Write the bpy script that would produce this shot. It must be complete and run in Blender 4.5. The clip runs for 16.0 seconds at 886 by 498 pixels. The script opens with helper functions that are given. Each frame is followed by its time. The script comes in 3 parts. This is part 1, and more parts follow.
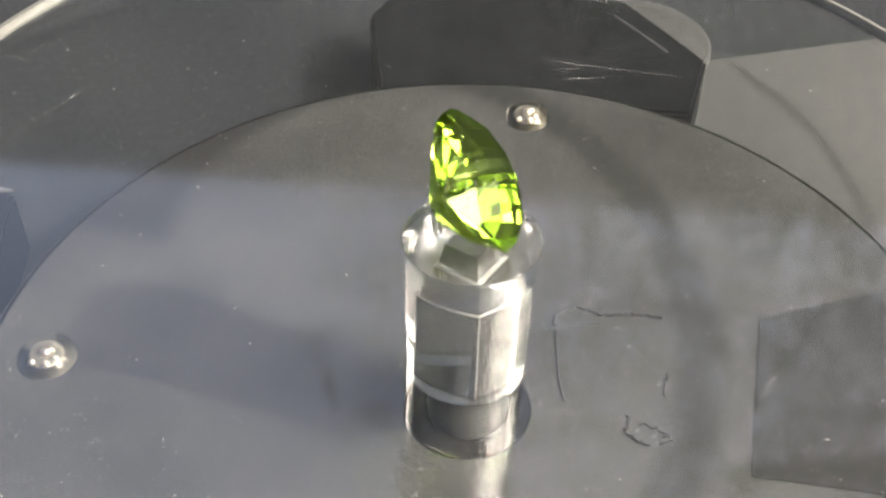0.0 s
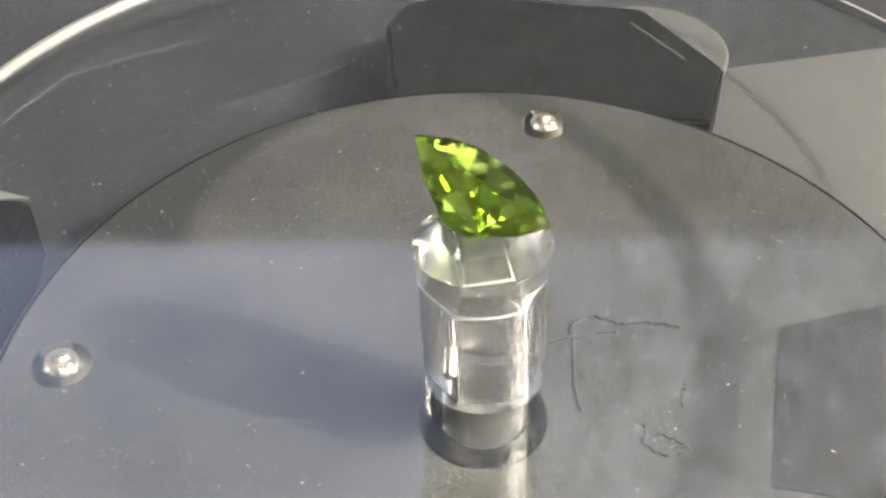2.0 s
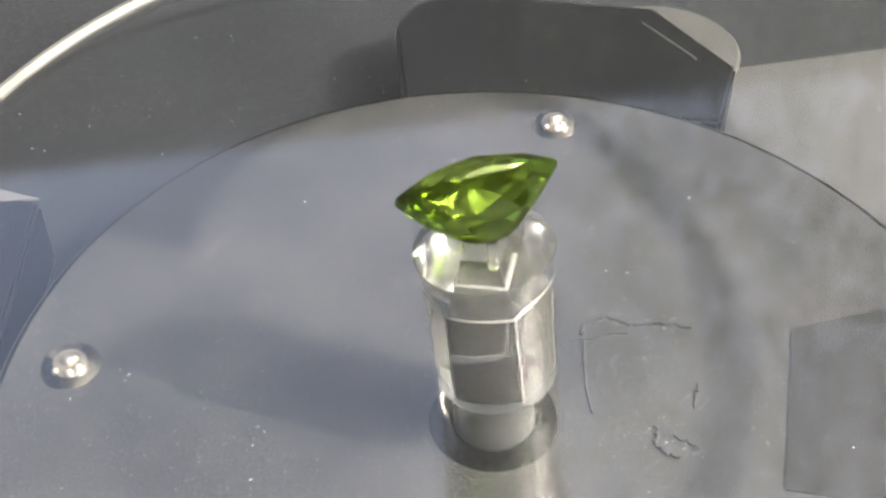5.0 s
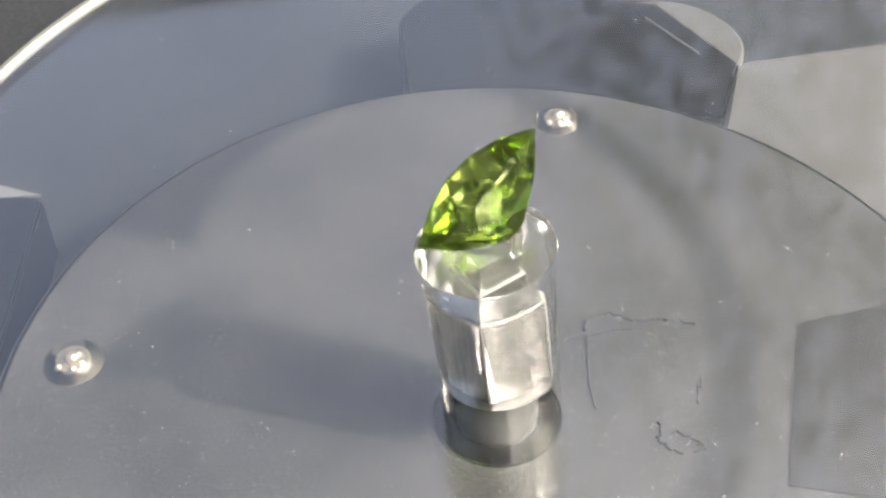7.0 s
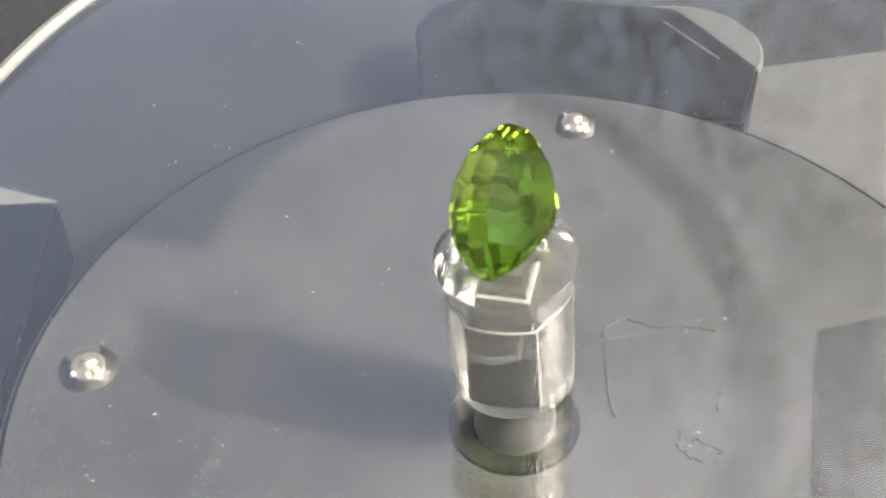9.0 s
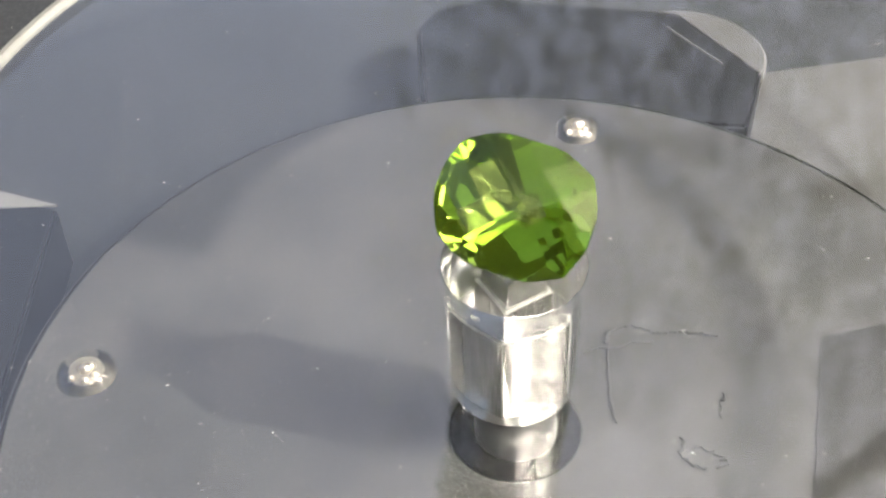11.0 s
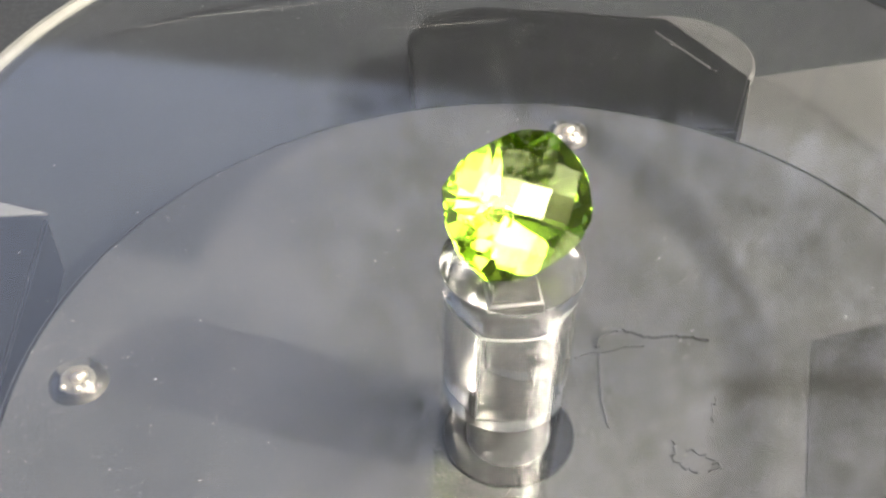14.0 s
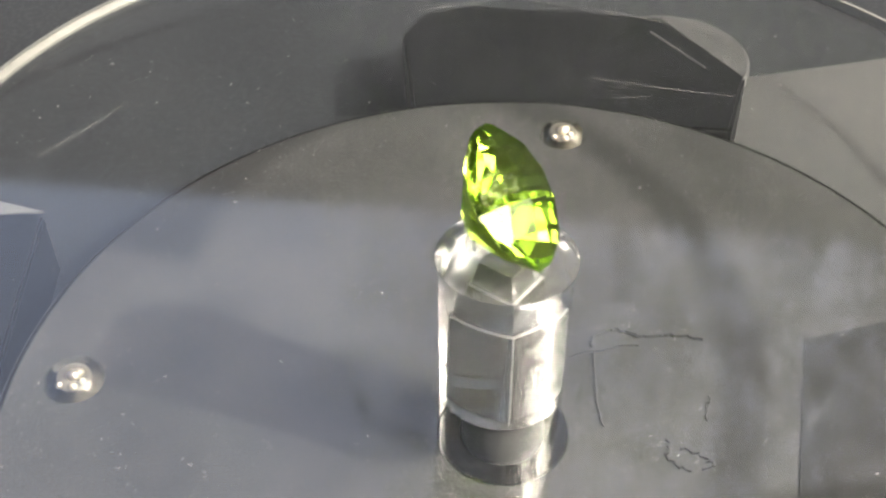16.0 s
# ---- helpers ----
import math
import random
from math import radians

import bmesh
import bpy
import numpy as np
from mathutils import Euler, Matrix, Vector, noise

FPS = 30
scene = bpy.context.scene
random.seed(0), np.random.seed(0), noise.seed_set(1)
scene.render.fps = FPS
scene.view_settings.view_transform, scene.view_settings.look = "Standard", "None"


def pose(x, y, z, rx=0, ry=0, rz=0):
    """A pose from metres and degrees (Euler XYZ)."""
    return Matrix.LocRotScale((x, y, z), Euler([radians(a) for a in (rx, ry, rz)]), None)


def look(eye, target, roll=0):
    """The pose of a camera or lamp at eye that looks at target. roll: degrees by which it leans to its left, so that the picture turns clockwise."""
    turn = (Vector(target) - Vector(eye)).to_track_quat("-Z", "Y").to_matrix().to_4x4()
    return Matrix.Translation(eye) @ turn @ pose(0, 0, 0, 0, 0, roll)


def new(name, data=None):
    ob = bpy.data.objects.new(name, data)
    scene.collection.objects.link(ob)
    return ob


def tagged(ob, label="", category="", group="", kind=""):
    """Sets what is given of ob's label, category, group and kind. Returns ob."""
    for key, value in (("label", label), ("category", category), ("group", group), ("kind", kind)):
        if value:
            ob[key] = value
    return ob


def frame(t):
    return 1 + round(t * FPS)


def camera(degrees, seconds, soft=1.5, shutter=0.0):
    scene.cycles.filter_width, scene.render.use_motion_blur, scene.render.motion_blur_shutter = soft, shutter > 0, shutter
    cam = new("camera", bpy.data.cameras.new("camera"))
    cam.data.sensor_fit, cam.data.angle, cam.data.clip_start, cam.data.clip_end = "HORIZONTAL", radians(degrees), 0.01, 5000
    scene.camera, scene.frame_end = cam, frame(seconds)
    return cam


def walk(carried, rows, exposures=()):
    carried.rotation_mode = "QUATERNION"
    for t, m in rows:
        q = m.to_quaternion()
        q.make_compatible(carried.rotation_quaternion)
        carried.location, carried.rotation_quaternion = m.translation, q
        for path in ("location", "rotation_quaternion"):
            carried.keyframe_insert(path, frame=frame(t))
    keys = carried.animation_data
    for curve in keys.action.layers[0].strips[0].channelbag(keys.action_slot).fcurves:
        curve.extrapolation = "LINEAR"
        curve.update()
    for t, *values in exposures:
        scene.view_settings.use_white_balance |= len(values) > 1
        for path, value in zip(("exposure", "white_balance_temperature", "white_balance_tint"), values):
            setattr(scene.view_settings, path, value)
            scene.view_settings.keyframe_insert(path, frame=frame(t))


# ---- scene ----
cam = camera(40.0, 16.0, soft=2.6)

# time, eye, target, roll
PATH = [
    (0.0, (-0.00459, -0.05874, 0.07279), (-0.00124, 0.01416, 0.00442), -0.09),
    (0.5, (-0.00457, -0.05848, 0.07248), (-0.00148, 0.01450, 0.00419), -0.30),
    (1.0, (-0.00456, -0.05840, 0.07238), (-0.00211, 0.01496, 0.00446), -0.65),
    (1.5, (-0.00456, -0.05837, 0.07234), (-0.00227, 0.01500, 0.00443), -0.62),
    (2.0, (-0.00456, -0.05838, 0.07235), (-0.00249, 0.01508, 0.00453), -0.70),
    (2.5, (-0.00455, -0.05827, 0.07221), (-0.00268, 0.01544, 0.00466), -0.66),
    (3.0, (-0.00454, -0.05815, 0.07206), (-0.00322, 0.01567, 0.00461), -0.99),
    (3.5, (-0.00454, -0.05806, 0.07195), (-0.00307, 0.01557, 0.00430), -0.98),
    (4.0, (-0.00454, -0.05805, 0.07194), (-0.00341, 0.01566, 0.00436), -1.26),
    (6.5, (-0.00453, -0.05793, 0.07179), (-0.00313, 0.01542, 0.00384), -1.01),
    (7.0, (-0.00453, -0.05794, 0.07179), (-0.00357, 0.01544, 0.00386), -1.41),
    (7.5, (-0.00454, -0.05809, 0.07198), (-0.00472, 0.01544, 0.00421), -1.87),
    (8.0, (-0.00451, -0.05779, 0.07161), (-0.00471, 0.01599, 0.00411), -1.87),
    (8.5, (-0.00450, -0.05756, 0.07133), (-0.00492, 0.01622, 0.00383), -2.17),
    (11.0, (-0.00445, -0.05697, 0.07060), (-0.00500, 0.01718, 0.00351), -2.05),
    (11.5, (-0.00445, -0.05697, 0.07060), (-0.00481, 0.01724, 0.00356), -2.06),
    (12.0, (-0.00445, -0.05698, 0.07061), (-0.00465, 0.01730, 0.00366), -1.99),
    (12.5, (-0.00446, -0.05708, 0.07074), (-0.00446, 0.01723, 0.00382), -2.00),
    (13.0, (-0.00447, -0.05716, 0.07084), (-0.00431, 0.01704, 0.00380), -1.91),
    (13.5, (-0.00446, -0.05704, 0.07068), (-0.00446, 0.01729, 0.00379), -1.91),
    (14.0, (-0.00446, -0.05711, 0.07077), (-0.00427, 0.01734, 0.00400), -2.08),
    (14.5, (-0.00447, -0.05716, 0.07084), (-0.00407, 0.01725, 0.00404), -1.88),
    (15.0, (-0.00447, -0.05723, 0.07092), (-0.00391, 0.01714, 0.00406), -1.90),
    (15.5, (-0.00446, -0.05712, 0.07078), (-0.00386, 0.01718, 0.00386), -1.97),
    (16.0, (-0.00448, -0.05731, 0.07102), (-0.00389, 0.01703, 0.00413), -1.75),
]
walk(cam, [(t, look(eye, aim, roll)) for t, eye, aim, roll in PATH],
     [(0, 3.12, 6680, 5), (1, 3.36, 6680, 5), (2, 3.42, 6680, 5), (4, 3.42, 6680, 5), (7, 3.38, 6680, 5), (12, 3.32, 6680, 5), (13.5, 3.36, 6680, 5), (15, 3.15, 6680, 5), (16, 3.24, 6680, 5)])

# ---------------------------------------------------------------- world and sun
SUN_AZ, SUN_EL = radians(-21), radians(40)      # from +x towards +y; height over the horizon
to_sun = Vector((math.cos(SUN_EL) * math.cos(SUN_AZ), math.cos(SUN_EL) * math.sin(SUN_AZ), math.sin(SUN_EL)))

world = bpy.data.worlds.new("world")
scene.world = world
world.use_nodes = True
wn = world.node_tree.nodes
sky = wn.new("ShaderNodeTexSky")
sky.sky_type = "NISHITA"
sky.sun_disc = False
sky.sun_elevation = SUN_EL
sky.sun_rotation = math.pi / 2 - SUN_AZ
sky.dust_density = 8.0
sky.air_density = 0.25
sky.ozone_density = 0.2
wn["Background"].inputs["Strength"].default_value = 0.15
world.node_tree.links.new(sky.outputs[0], wn["Background"].inputs["Color"])

sun = new("sun", bpy.data.lights.new("sun", "SUN"))
sun.data.energy = 1.3
sun.data.angle = radians(0.55)
sun.data.color = (1.0, 0.965, 0.89)
sun.matrix_world = look(to_sun * 2.0, (0, 0, 0))


# ---------------------------------------------------------------- materials
def mat(name):
    m = bpy.data.materials.new(name)
    m.use_nodes = True
    nt = m.node_tree
    nt.nodes.clear()
    out = nt.nodes.new("ShaderNodeOutputMaterial")
    return m, nt, out


def node(nt, kind, ins=None, **props):
    n = nt.nodes.new(kind)
    for k, v in props.items():
        if k == "operation":
            n.operation = v
        elif k == "blend_type":
            n.blend_type = v
        elif k == "data_type":
            n.data_type = v
        elif k == "feature":
            n.feature = v
    for k, v in (ins or {}).items():
        if isinstance(v, bpy.types.NodeSocket):
            nt.links.new(v, n.inputs[k])
        else:
            n.inputs[k].default_value = v
    return n


def ramp(nt, fac, stops):
    r = nt.nodes.new("ShaderNodeValToRGB")
    nt.links.new(fac, r.inputs[0])
    els = r.color_ramp.elements
    while len(els) < len(stops):
        els.new(0.5)
    for e, (p, c) in zip(els, stops):
        e.position = p
        e.color = (*c, 1) if not isinstance(c, float) else (c, c, c, 1)
    return r.outputs[0]


def coords(nt):
    return nt.nodes.new("ShaderNodeTexCoord").outputs["Object"]


def dusty(name, base, dust, amount=0.5, rough=0.55, scale=1.0, specks=True, spec=0.4, painted_shade=False):
    """Dark plastic under fine settled dust: broad smudges, fine grains and a few bright specks."""
    m, nt, out = mat(name)
    co = coords(nt)
    big = node(nt, "ShaderNodeTexNoise", {"Vector": co, "Scale": 55.0 * scale, "Detail": 6.0, "Roughness": 0.6}).outputs[0]
    fine = node(nt, "ShaderNodeTexNoise", {"Vector": co, "Scale": 2600.0 * scale, "Detail": 3.0, "Roughness": 0.7}).outputs[0]
    a = ramp(nt, big, [(0.3, 0.0), (0.72, 1.0)])
    grain = node(nt, "ShaderNodeTexNoise", {"Vector": co, "Scale": 4500.0 * scale, "Detail": 2.0, "Roughness": 0.6}).outputs[0]
    b1 = ramp(nt, fine, [(0.35, 0.0), (0.75, 1.0)])
    b2 = ramp(nt, grain, [(0.5, 0.0), (0.6, 1.0)])
    b = node(nt, "ShaderNodeMixRGB", {"Fac": 0.7, "Color1": b1, "Color2": b2}).outputs[0]
    mixf = node(nt, "ShaderNodeMath", {0: a, 1: 0.45}, operation="MULTIPLY").outputs[0]
    mixg = node(nt, "ShaderNodeMath", {0: b, 1: 0.55}, operation="MULTIPLY").outputs[0]
    f = node(nt, "ShaderNodeMath", {0: mixf, 1: mixg}, operation="ADD").outputs[0]
    f = node(nt, "ShaderNodeMath", {0: f, 1: amount}, operation="MULTIPLY").outputs[0]
    if painted_shade:
        # a soft shadow band painted into the plate's colour by thinning the dust
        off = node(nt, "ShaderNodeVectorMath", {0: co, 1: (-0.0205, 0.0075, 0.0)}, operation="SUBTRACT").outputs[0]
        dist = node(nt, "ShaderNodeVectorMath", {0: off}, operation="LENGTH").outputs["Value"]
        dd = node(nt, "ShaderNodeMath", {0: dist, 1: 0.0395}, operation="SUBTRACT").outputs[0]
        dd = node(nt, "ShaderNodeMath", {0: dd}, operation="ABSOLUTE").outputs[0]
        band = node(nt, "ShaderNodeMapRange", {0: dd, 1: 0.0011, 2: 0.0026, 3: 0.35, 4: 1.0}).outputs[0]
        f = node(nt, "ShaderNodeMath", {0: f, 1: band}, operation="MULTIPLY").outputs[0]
        # a shadowed crescent along the rim, painted in as thinner dust beyond a rounded edge
        off = node(nt, "ShaderNodeVectorMath", {0: co, 1: (-0.0025, 0.0155, 0.0)}, operation="SUBTRACT").outputs[0]
        dist = node(nt, "ShaderNodeVectorMath", {0: off}, operation="LENGTH").outputs["Value"]
        outer = node(nt, "ShaderNodeMapRange", {0: dist, 1: 0.0224, 2: 0.0242}).outputs[0]
        xyz = node(nt, "ShaderNodeSeparateXYZ", {0: co})
        side = node(nt, "ShaderNodeMath", {0: xyz.outputs[0], 1: 0.28, 2: xyz.outputs[1]}, operation="MULTIPLY_ADD").outputs[0]
        high = node(nt, "ShaderNodeMapRange", {0: side, 1: 0.0083, 2: 0.0105}).outputs[0]
        west = node(nt, "ShaderNodeMapRange", {0: xyz.outputs[0], 1: -0.006, 2: -0.011}).outputs[0]
        shade_mask = node(nt, "ShaderNodeMath", {0: outer, 1: high}, operation="MULTIPLY").outputs[0]
        shade_mask = node(nt, "ShaderNodeMath", {0: shade_mask, 1: west}, operation="MULTIPLY").outputs[0]
        left = node(nt, "ShaderNodeMapRange", {0: shade_mask, 1: 0.0, 2: 1.0, 3: 1.0, 4: 0.22}).outputs[0]
        f = node(nt, "ShaderNodeMath", {0: f, 1: left}, operation="MULTIPLY").outputs[0]
    col = node(nt, "ShaderNodeMixRGB", {"Fac": f, "Color1": (*base, 1), "Color2": (*dust, 1)}).outputs[0]
    if specks:
        vo = node(nt, "ShaderNodeTexVoronoi", {"Vector": co, "Scale": 1700.0 * scale})
        near = node(nt, "ShaderNodeMath", {0: vo.outputs["Distance"], 1: 0.12}, operation="LESS_THAN").outputs[0]
        pick = node(nt, "ShaderNodeSeparateColor", {0: vo.outputs["Color"]})
        few = node(nt, "ShaderNodeMath", {0: pick.outputs[0], 1: 0.5}, operation="GREATER_THAN").outputs[0]
        sp = node(nt, "ShaderNodeMath", {0: near, 1: few}, operation="MULTIPLY").outputs[0]
        col = node(nt, "ShaderNodeMixRGB", {"Fac": sp, "Color1": col, "Color2": (0.085, 0.083, 0.081, 1)}).outputs[0]
    bump = node(nt, "ShaderNodeBump", {"Height": fine, "Strength": 0.15, "Distance": 0.0001}).outputs[0]
    bs = node(nt, "ShaderNodeBsdfPrincipled", {"Base Color": col, "Roughness": rough, "Specular IOR Level": spec, "Normal": bump})
    nt.links.new(bs.outputs[0], out.inputs[0])
    return m


def clear_sheet(name, ior=1.49, tint=(0.96, 0.97, 0.97), haze=0.05):
    """Thin clear plastic: lets light straight through, mirrors by Fresnel, carries a breath of dust."""
    m, nt, out = mat(name)
    co = coords(nt)
    f0 = ((ior - 1) / (ior + 1)) ** 2
    lw = node(nt, "ShaderNodeLayerWeight", {"Blend": 0.5}).outputs["Facing"]
    p5 = node(nt, "ShaderNodeMath", {0: lw, 1: 5.0}, operation="POWER").outputs[0]
    fr = node(nt, "ShaderNodeMath", {0: p5, 1: 1 - f0, 2: f0 * 1.56}, operation="MULTIPLY_ADD").outputs[0]
    tr = node(nt, "ShaderNodeBsdfTransparent", {"Color": (*tint, 1)}).outputs[0]
    gl = node(nt, "ShaderNodeBsdfGlossy", {"Color": (1, 1, 1, 1), "Roughness": 0.055}).outputs[0]
    n = node(nt, "ShaderNodeTexNoise", {"Vector": co, "Scale": 45.0, "Detail": 7.0, "Roughness": 0.65}).outputs[0]
    hz = ramp(nt, n, [(0.3, haze * 0.4), (0.75, haze * 1.6)])
    vo = node(nt, "ShaderNodeTexVoronoi", {"Vector": co, "Scale": 1500.0})
    near = node(nt, "ShaderNodeMath", {0: vo.outputs["Distance"], 1: 0.05}, operation="LESS_THAN").outputs[0]
    few = node(nt, "ShaderNodeMath", {0: node(nt, "ShaderNodeSeparateColor", {0: vo.outputs["Color"]}).outputs[0], 1: 0.88}, operation="GREATER_THAN").outputs[0]
    sp = node(nt, "ShaderNodeMath", {0: near, 1: few}, operation="MULTIPLY").outputs[0]
    sp = node(nt, "ShaderNodeMath", {0: sp, 1: 0.35}, operation="MULTIPLY").outputs[0]
    hz = node(nt, "ShaderNodeMath", {0: hz, 1: sp}, operation="MAXIMUM").outputs[0]
    df = node(nt, "ShaderNodeBsdfDiffuse", {"Color": (0.75, 0.74, 0.72, 1)}).outputs[0]
    body = node(nt, "ShaderNodeMixShader", {0: hz, 1: tr, 2: df}).outputs[0]
    mx = node(nt, "ShaderNodeMixShader", {0: fr, 1: body, 2: gl}).outputs[0]
    nt.links.new(mx, out.inputs[0])
    return m


def glass(name, color, ior, rough=0.0):
    m, nt, out = mat(name)
    g = node(nt, "ShaderNodeBsdfGlass", {"Color": (*color, 1), "IOR": ior, "Roughness": rough}).outputs[0]
    nt.links.new(g, out.inputs[0])
    return m


def scuffed(name, milk, pale=0.2):
    """Clear plastic with a fine grey bloom of handling marks."""
    m, nt, out = mat(name)
    co = coords(nt)
    n = node(nt, "ShaderNodeTexNoise", {"Vector": co, "Scale": 900.0, "Detail": 5.0, "Roughness": 0.7}).outputs[0]
    f = ramp(nt, n, [(0.3, milk * 0.4), (0.75, milk * 1.6)])
    g = node(nt, "ShaderNodeBsdfGlass", {"Color": (0.985, 0.99, 0.98, 1), "IOR": 1.49, "Roughness": 0.0}).outputs[0]
    t = node(nt, "ShaderNodeBsdfTranslucent", {"Color": (pale, pale, pale * 0.98, 1)}).outputs[0]
    d = node(nt, "ShaderNodeBsdfDiffuse", {"Color": (pale, pale, pale * 0.98, 1)}).outputs[0]
    w = node(nt, "ShaderNodeMixShader", {0: 0.5, 1: t, 2: d}).outputs[0]
    nt.links.new(node(nt, "ShaderNodeMixShader", {0: f, 1: g, 2: w}).outputs[0], out.inputs[0])
    return m


def frosted(name):
    """Sawn inner walls of clear plastic: part see-through, part milky, with upright saw streaks."""
    m, nt, out = mat(name)
    co = coords(nt)
    st = node(nt, "ShaderNodeMapping", {"Vector": co, "Scale": (4500.0, 4500.0, 260.0)}).outputs[0]
    n = node(nt, "ShaderNodeTexNoise", {"Vector": st, "Scale": 1.0, "Detail": 3.0}).outputs[0]
    milky = ramp(nt, n, [(0.35, 0.36), (0.8, 0.75)])
    g = node(nt, "ShaderNodeBsdfGlass", {"Color": (0.98, 0.985, 0.97, 1), "IOR": 1.49, "Roughness": 0.0}).outputs[0]
    t = node(nt, "ShaderNodeBsdfTranslucent", {"Color": (0.06, 0.06, 0.0585, 1)}).outputs[0]
    d = node(nt, "ShaderNodeBsdfDiffuse", {"Color": (0.06, 0.06, 0.0585, 1)}).outputs[0]
    w = node(nt, "ShaderNodeMixShader", {0: 0.5, 1: t, 2: d}).outputs[0]
    mx = node(nt, "ShaderNodeMixShader", {0: milky, 1: g, 2: w}).outputs[0]
    nt.links.new(mx, out.inputs[0])
    return m


def plain(name, color, rough=0.5, metal=0.0, bump=0.0):
    m, nt, out = mat(name)
    co = coords(nt)
    n = node(nt, "ShaderNodeTexNoise", {"Vector": co, "Scale": 700.0, "Detail": 4.0}).outputs[0]
    col = node(nt, "ShaderNodeMixRGB", {"Fac": ramp(nt, n, [(0.3, 0.0), (0.7, 1.0)]), "Color1": (*[c * 0.8 for c in color], 1), "Color2": (*color, 1)}).outputs[0]
    bp = node(nt, "ShaderNodeBump", {"Height": n, "Strength": bump, "Distance": 0.0002}).outputs[0]
    bs = node(nt, "ShaderNodeBsdfPrincipled", {"Base Color": col, "Roughness": rough, "Metallic": metal, "Normal": bp})
    nt.links.new(bs.outputs[0], out.inputs[0])
    return m


M_PLATE = dusty("dusty_black_plate", (0.005, 0.0048, 0.0046), (0.052, 0.051, 0.0495), 0.85, painted_shade=True, spec=0.12)
M_TABLE = dusty("dark_table", (0.005, 0.0056, 0.0067), (0.0168, 0.0184, 0.0205), 0.75, rough=0.85, scale=0.4, specks=False, spec=0.1)
M_CELL = dusty("solar_cell", (0.0011, 0.0013, 0.0017), (0.006, 0.0062, 0.0068), 0.15, rough=0.5, specks=False, spec=0.08)
M_DARK_PATCH = dusty("dark_reflection_patch", (0.0045, 0.0045, 0.0046), (0.028, 0.0277, 0.0274), 0.55, rough=0.6, spec=0.08)
M_LIT_EDGE = plain("lit_edge", (0.05, 0.049, 0.046), 0.6)
M_DISC = clear_sheet("clear_acrylic_disc", haze=0.002)
M_UNDER = clear_sheet("disc_underside", haze=0.0)
M_DISC_EDGE = plain("frosted_acrylic_edge", (0.055, 0.0545, 0.049), 0.5)
M_POST = scuffed("clear_acrylic_post", 0.12, 0.07)
M_POST_TOP = scuffed("scuffed_acrylic_top", 0.3, 0.12)
M_FROST = frosted("sawn_acrylic")
M_WHITE_EDGE = plain("white_edge", (0.15, 0.15, 0.147), 0.5)
M_WAX = glass("clear_wax", (0.97, 0.97, 0.95), 1.4, 0.05)
M_GEM, nt, out = mat("peridot")
gem_clear = node(nt, "ShaderNodeBsdfGlass", {"Color": (0.59, 0.685, 0.35, 1), "IOR": 1.65, "Roughness": 0.0}).outputs[0]
gem_fill = node(nt, "ShaderNodeBsdfTranslucent", {"Color": (0.23, 0.29, 0.04, 1)}).outputs[0]      # translucent share added as an even green fill of light
nt.links.new(node(nt, "ShaderNodeMixShader", {0: 0.035, 1: gem_clear, 2: gem_fill}).outputs[0], out.inputs[0])
M_DOME = glass("clear_rubber", (0.97, 0.95, 0.92), 1.42)
M_GLINT = plain("glint_metal", (0.8, 0.72, 0.6), 0.28, 1.0, 0.6)
M_BLACK = dusty("matt_black", (0.001, 0.001, 0.0011), (0.006, 0.006, 0.006), 0.3, rough=0.8, specks=False, spec=0.03)
M_SCRATCH = plain("pale_dust", (0.2, 0.195, 0.19), 0.8)
M_SCORE, nt, out = mat("pale_score")
nt.links.new(node(nt, "ShaderNodeMixShader", {0: 0.15, 1: node(nt, "ShaderNodeBsdfTransparent").outputs[0], 2: node(nt, "ShaderNodeBsdfDiffuse", {"Color": (0.35, 0.35, 0.34, 1)}).outputs[0]}).outputs[0], out.inputs[0])
M_HAIR = plain("dark_thread", (0.003, 0.003, 0.0032), 0.8)
M_WALL = plain("dark_wall", (0.0062, 0.009, 0.0135), 0.9)
M_ADDED_WALL = plain("added_wall_grey", (0.125, 0.122, 0.118), 0.9)
M_LEAF = plain("leaf", (0.035, 0.055, 0.02), 0.6)
M_BARK = plain("bark", (0.06, 0.05, 0.04), 0.9)
M_CAUSTIC_PAD = plain("caustic_pad", (0.07, 0.062, 0.05), 0.4)
M_SPINDLE = plain("grey_spindle", (0.03, 0.03, 0.03), 0.42, bump=0.2)
M_PALE_LIT = dusty("pale_lit_patch", (0.012, 0.012, 0.0118), (0.022, 0.0217, 0.021), 0.8, rough=0.8, specks=False)


# ---------------------------------------------------------------- mesh helpers
def mesh_of(bm, name, material, smooth=False):
    me = bpy.data.meshes.new(name)
    bm.normal_update()
    bm.to_mesh(me)
    bm.free()
    me.materials.append(material)
    for p in me.polygons:
        p.use_smooth = smooth
    return me


def thing(name, bm, material, label, category, group="", kind="", smooth=False):
    return tagged(new(name, mesh_of(bm, name, material, smooth)), label, category, group, kind)


def part(name, bm, material, parent, label="", smooth=False):
    ob = new(name, mesh_of(bm, name, material, smooth))
    ob.parent = parent
    return tagged(ob, label)


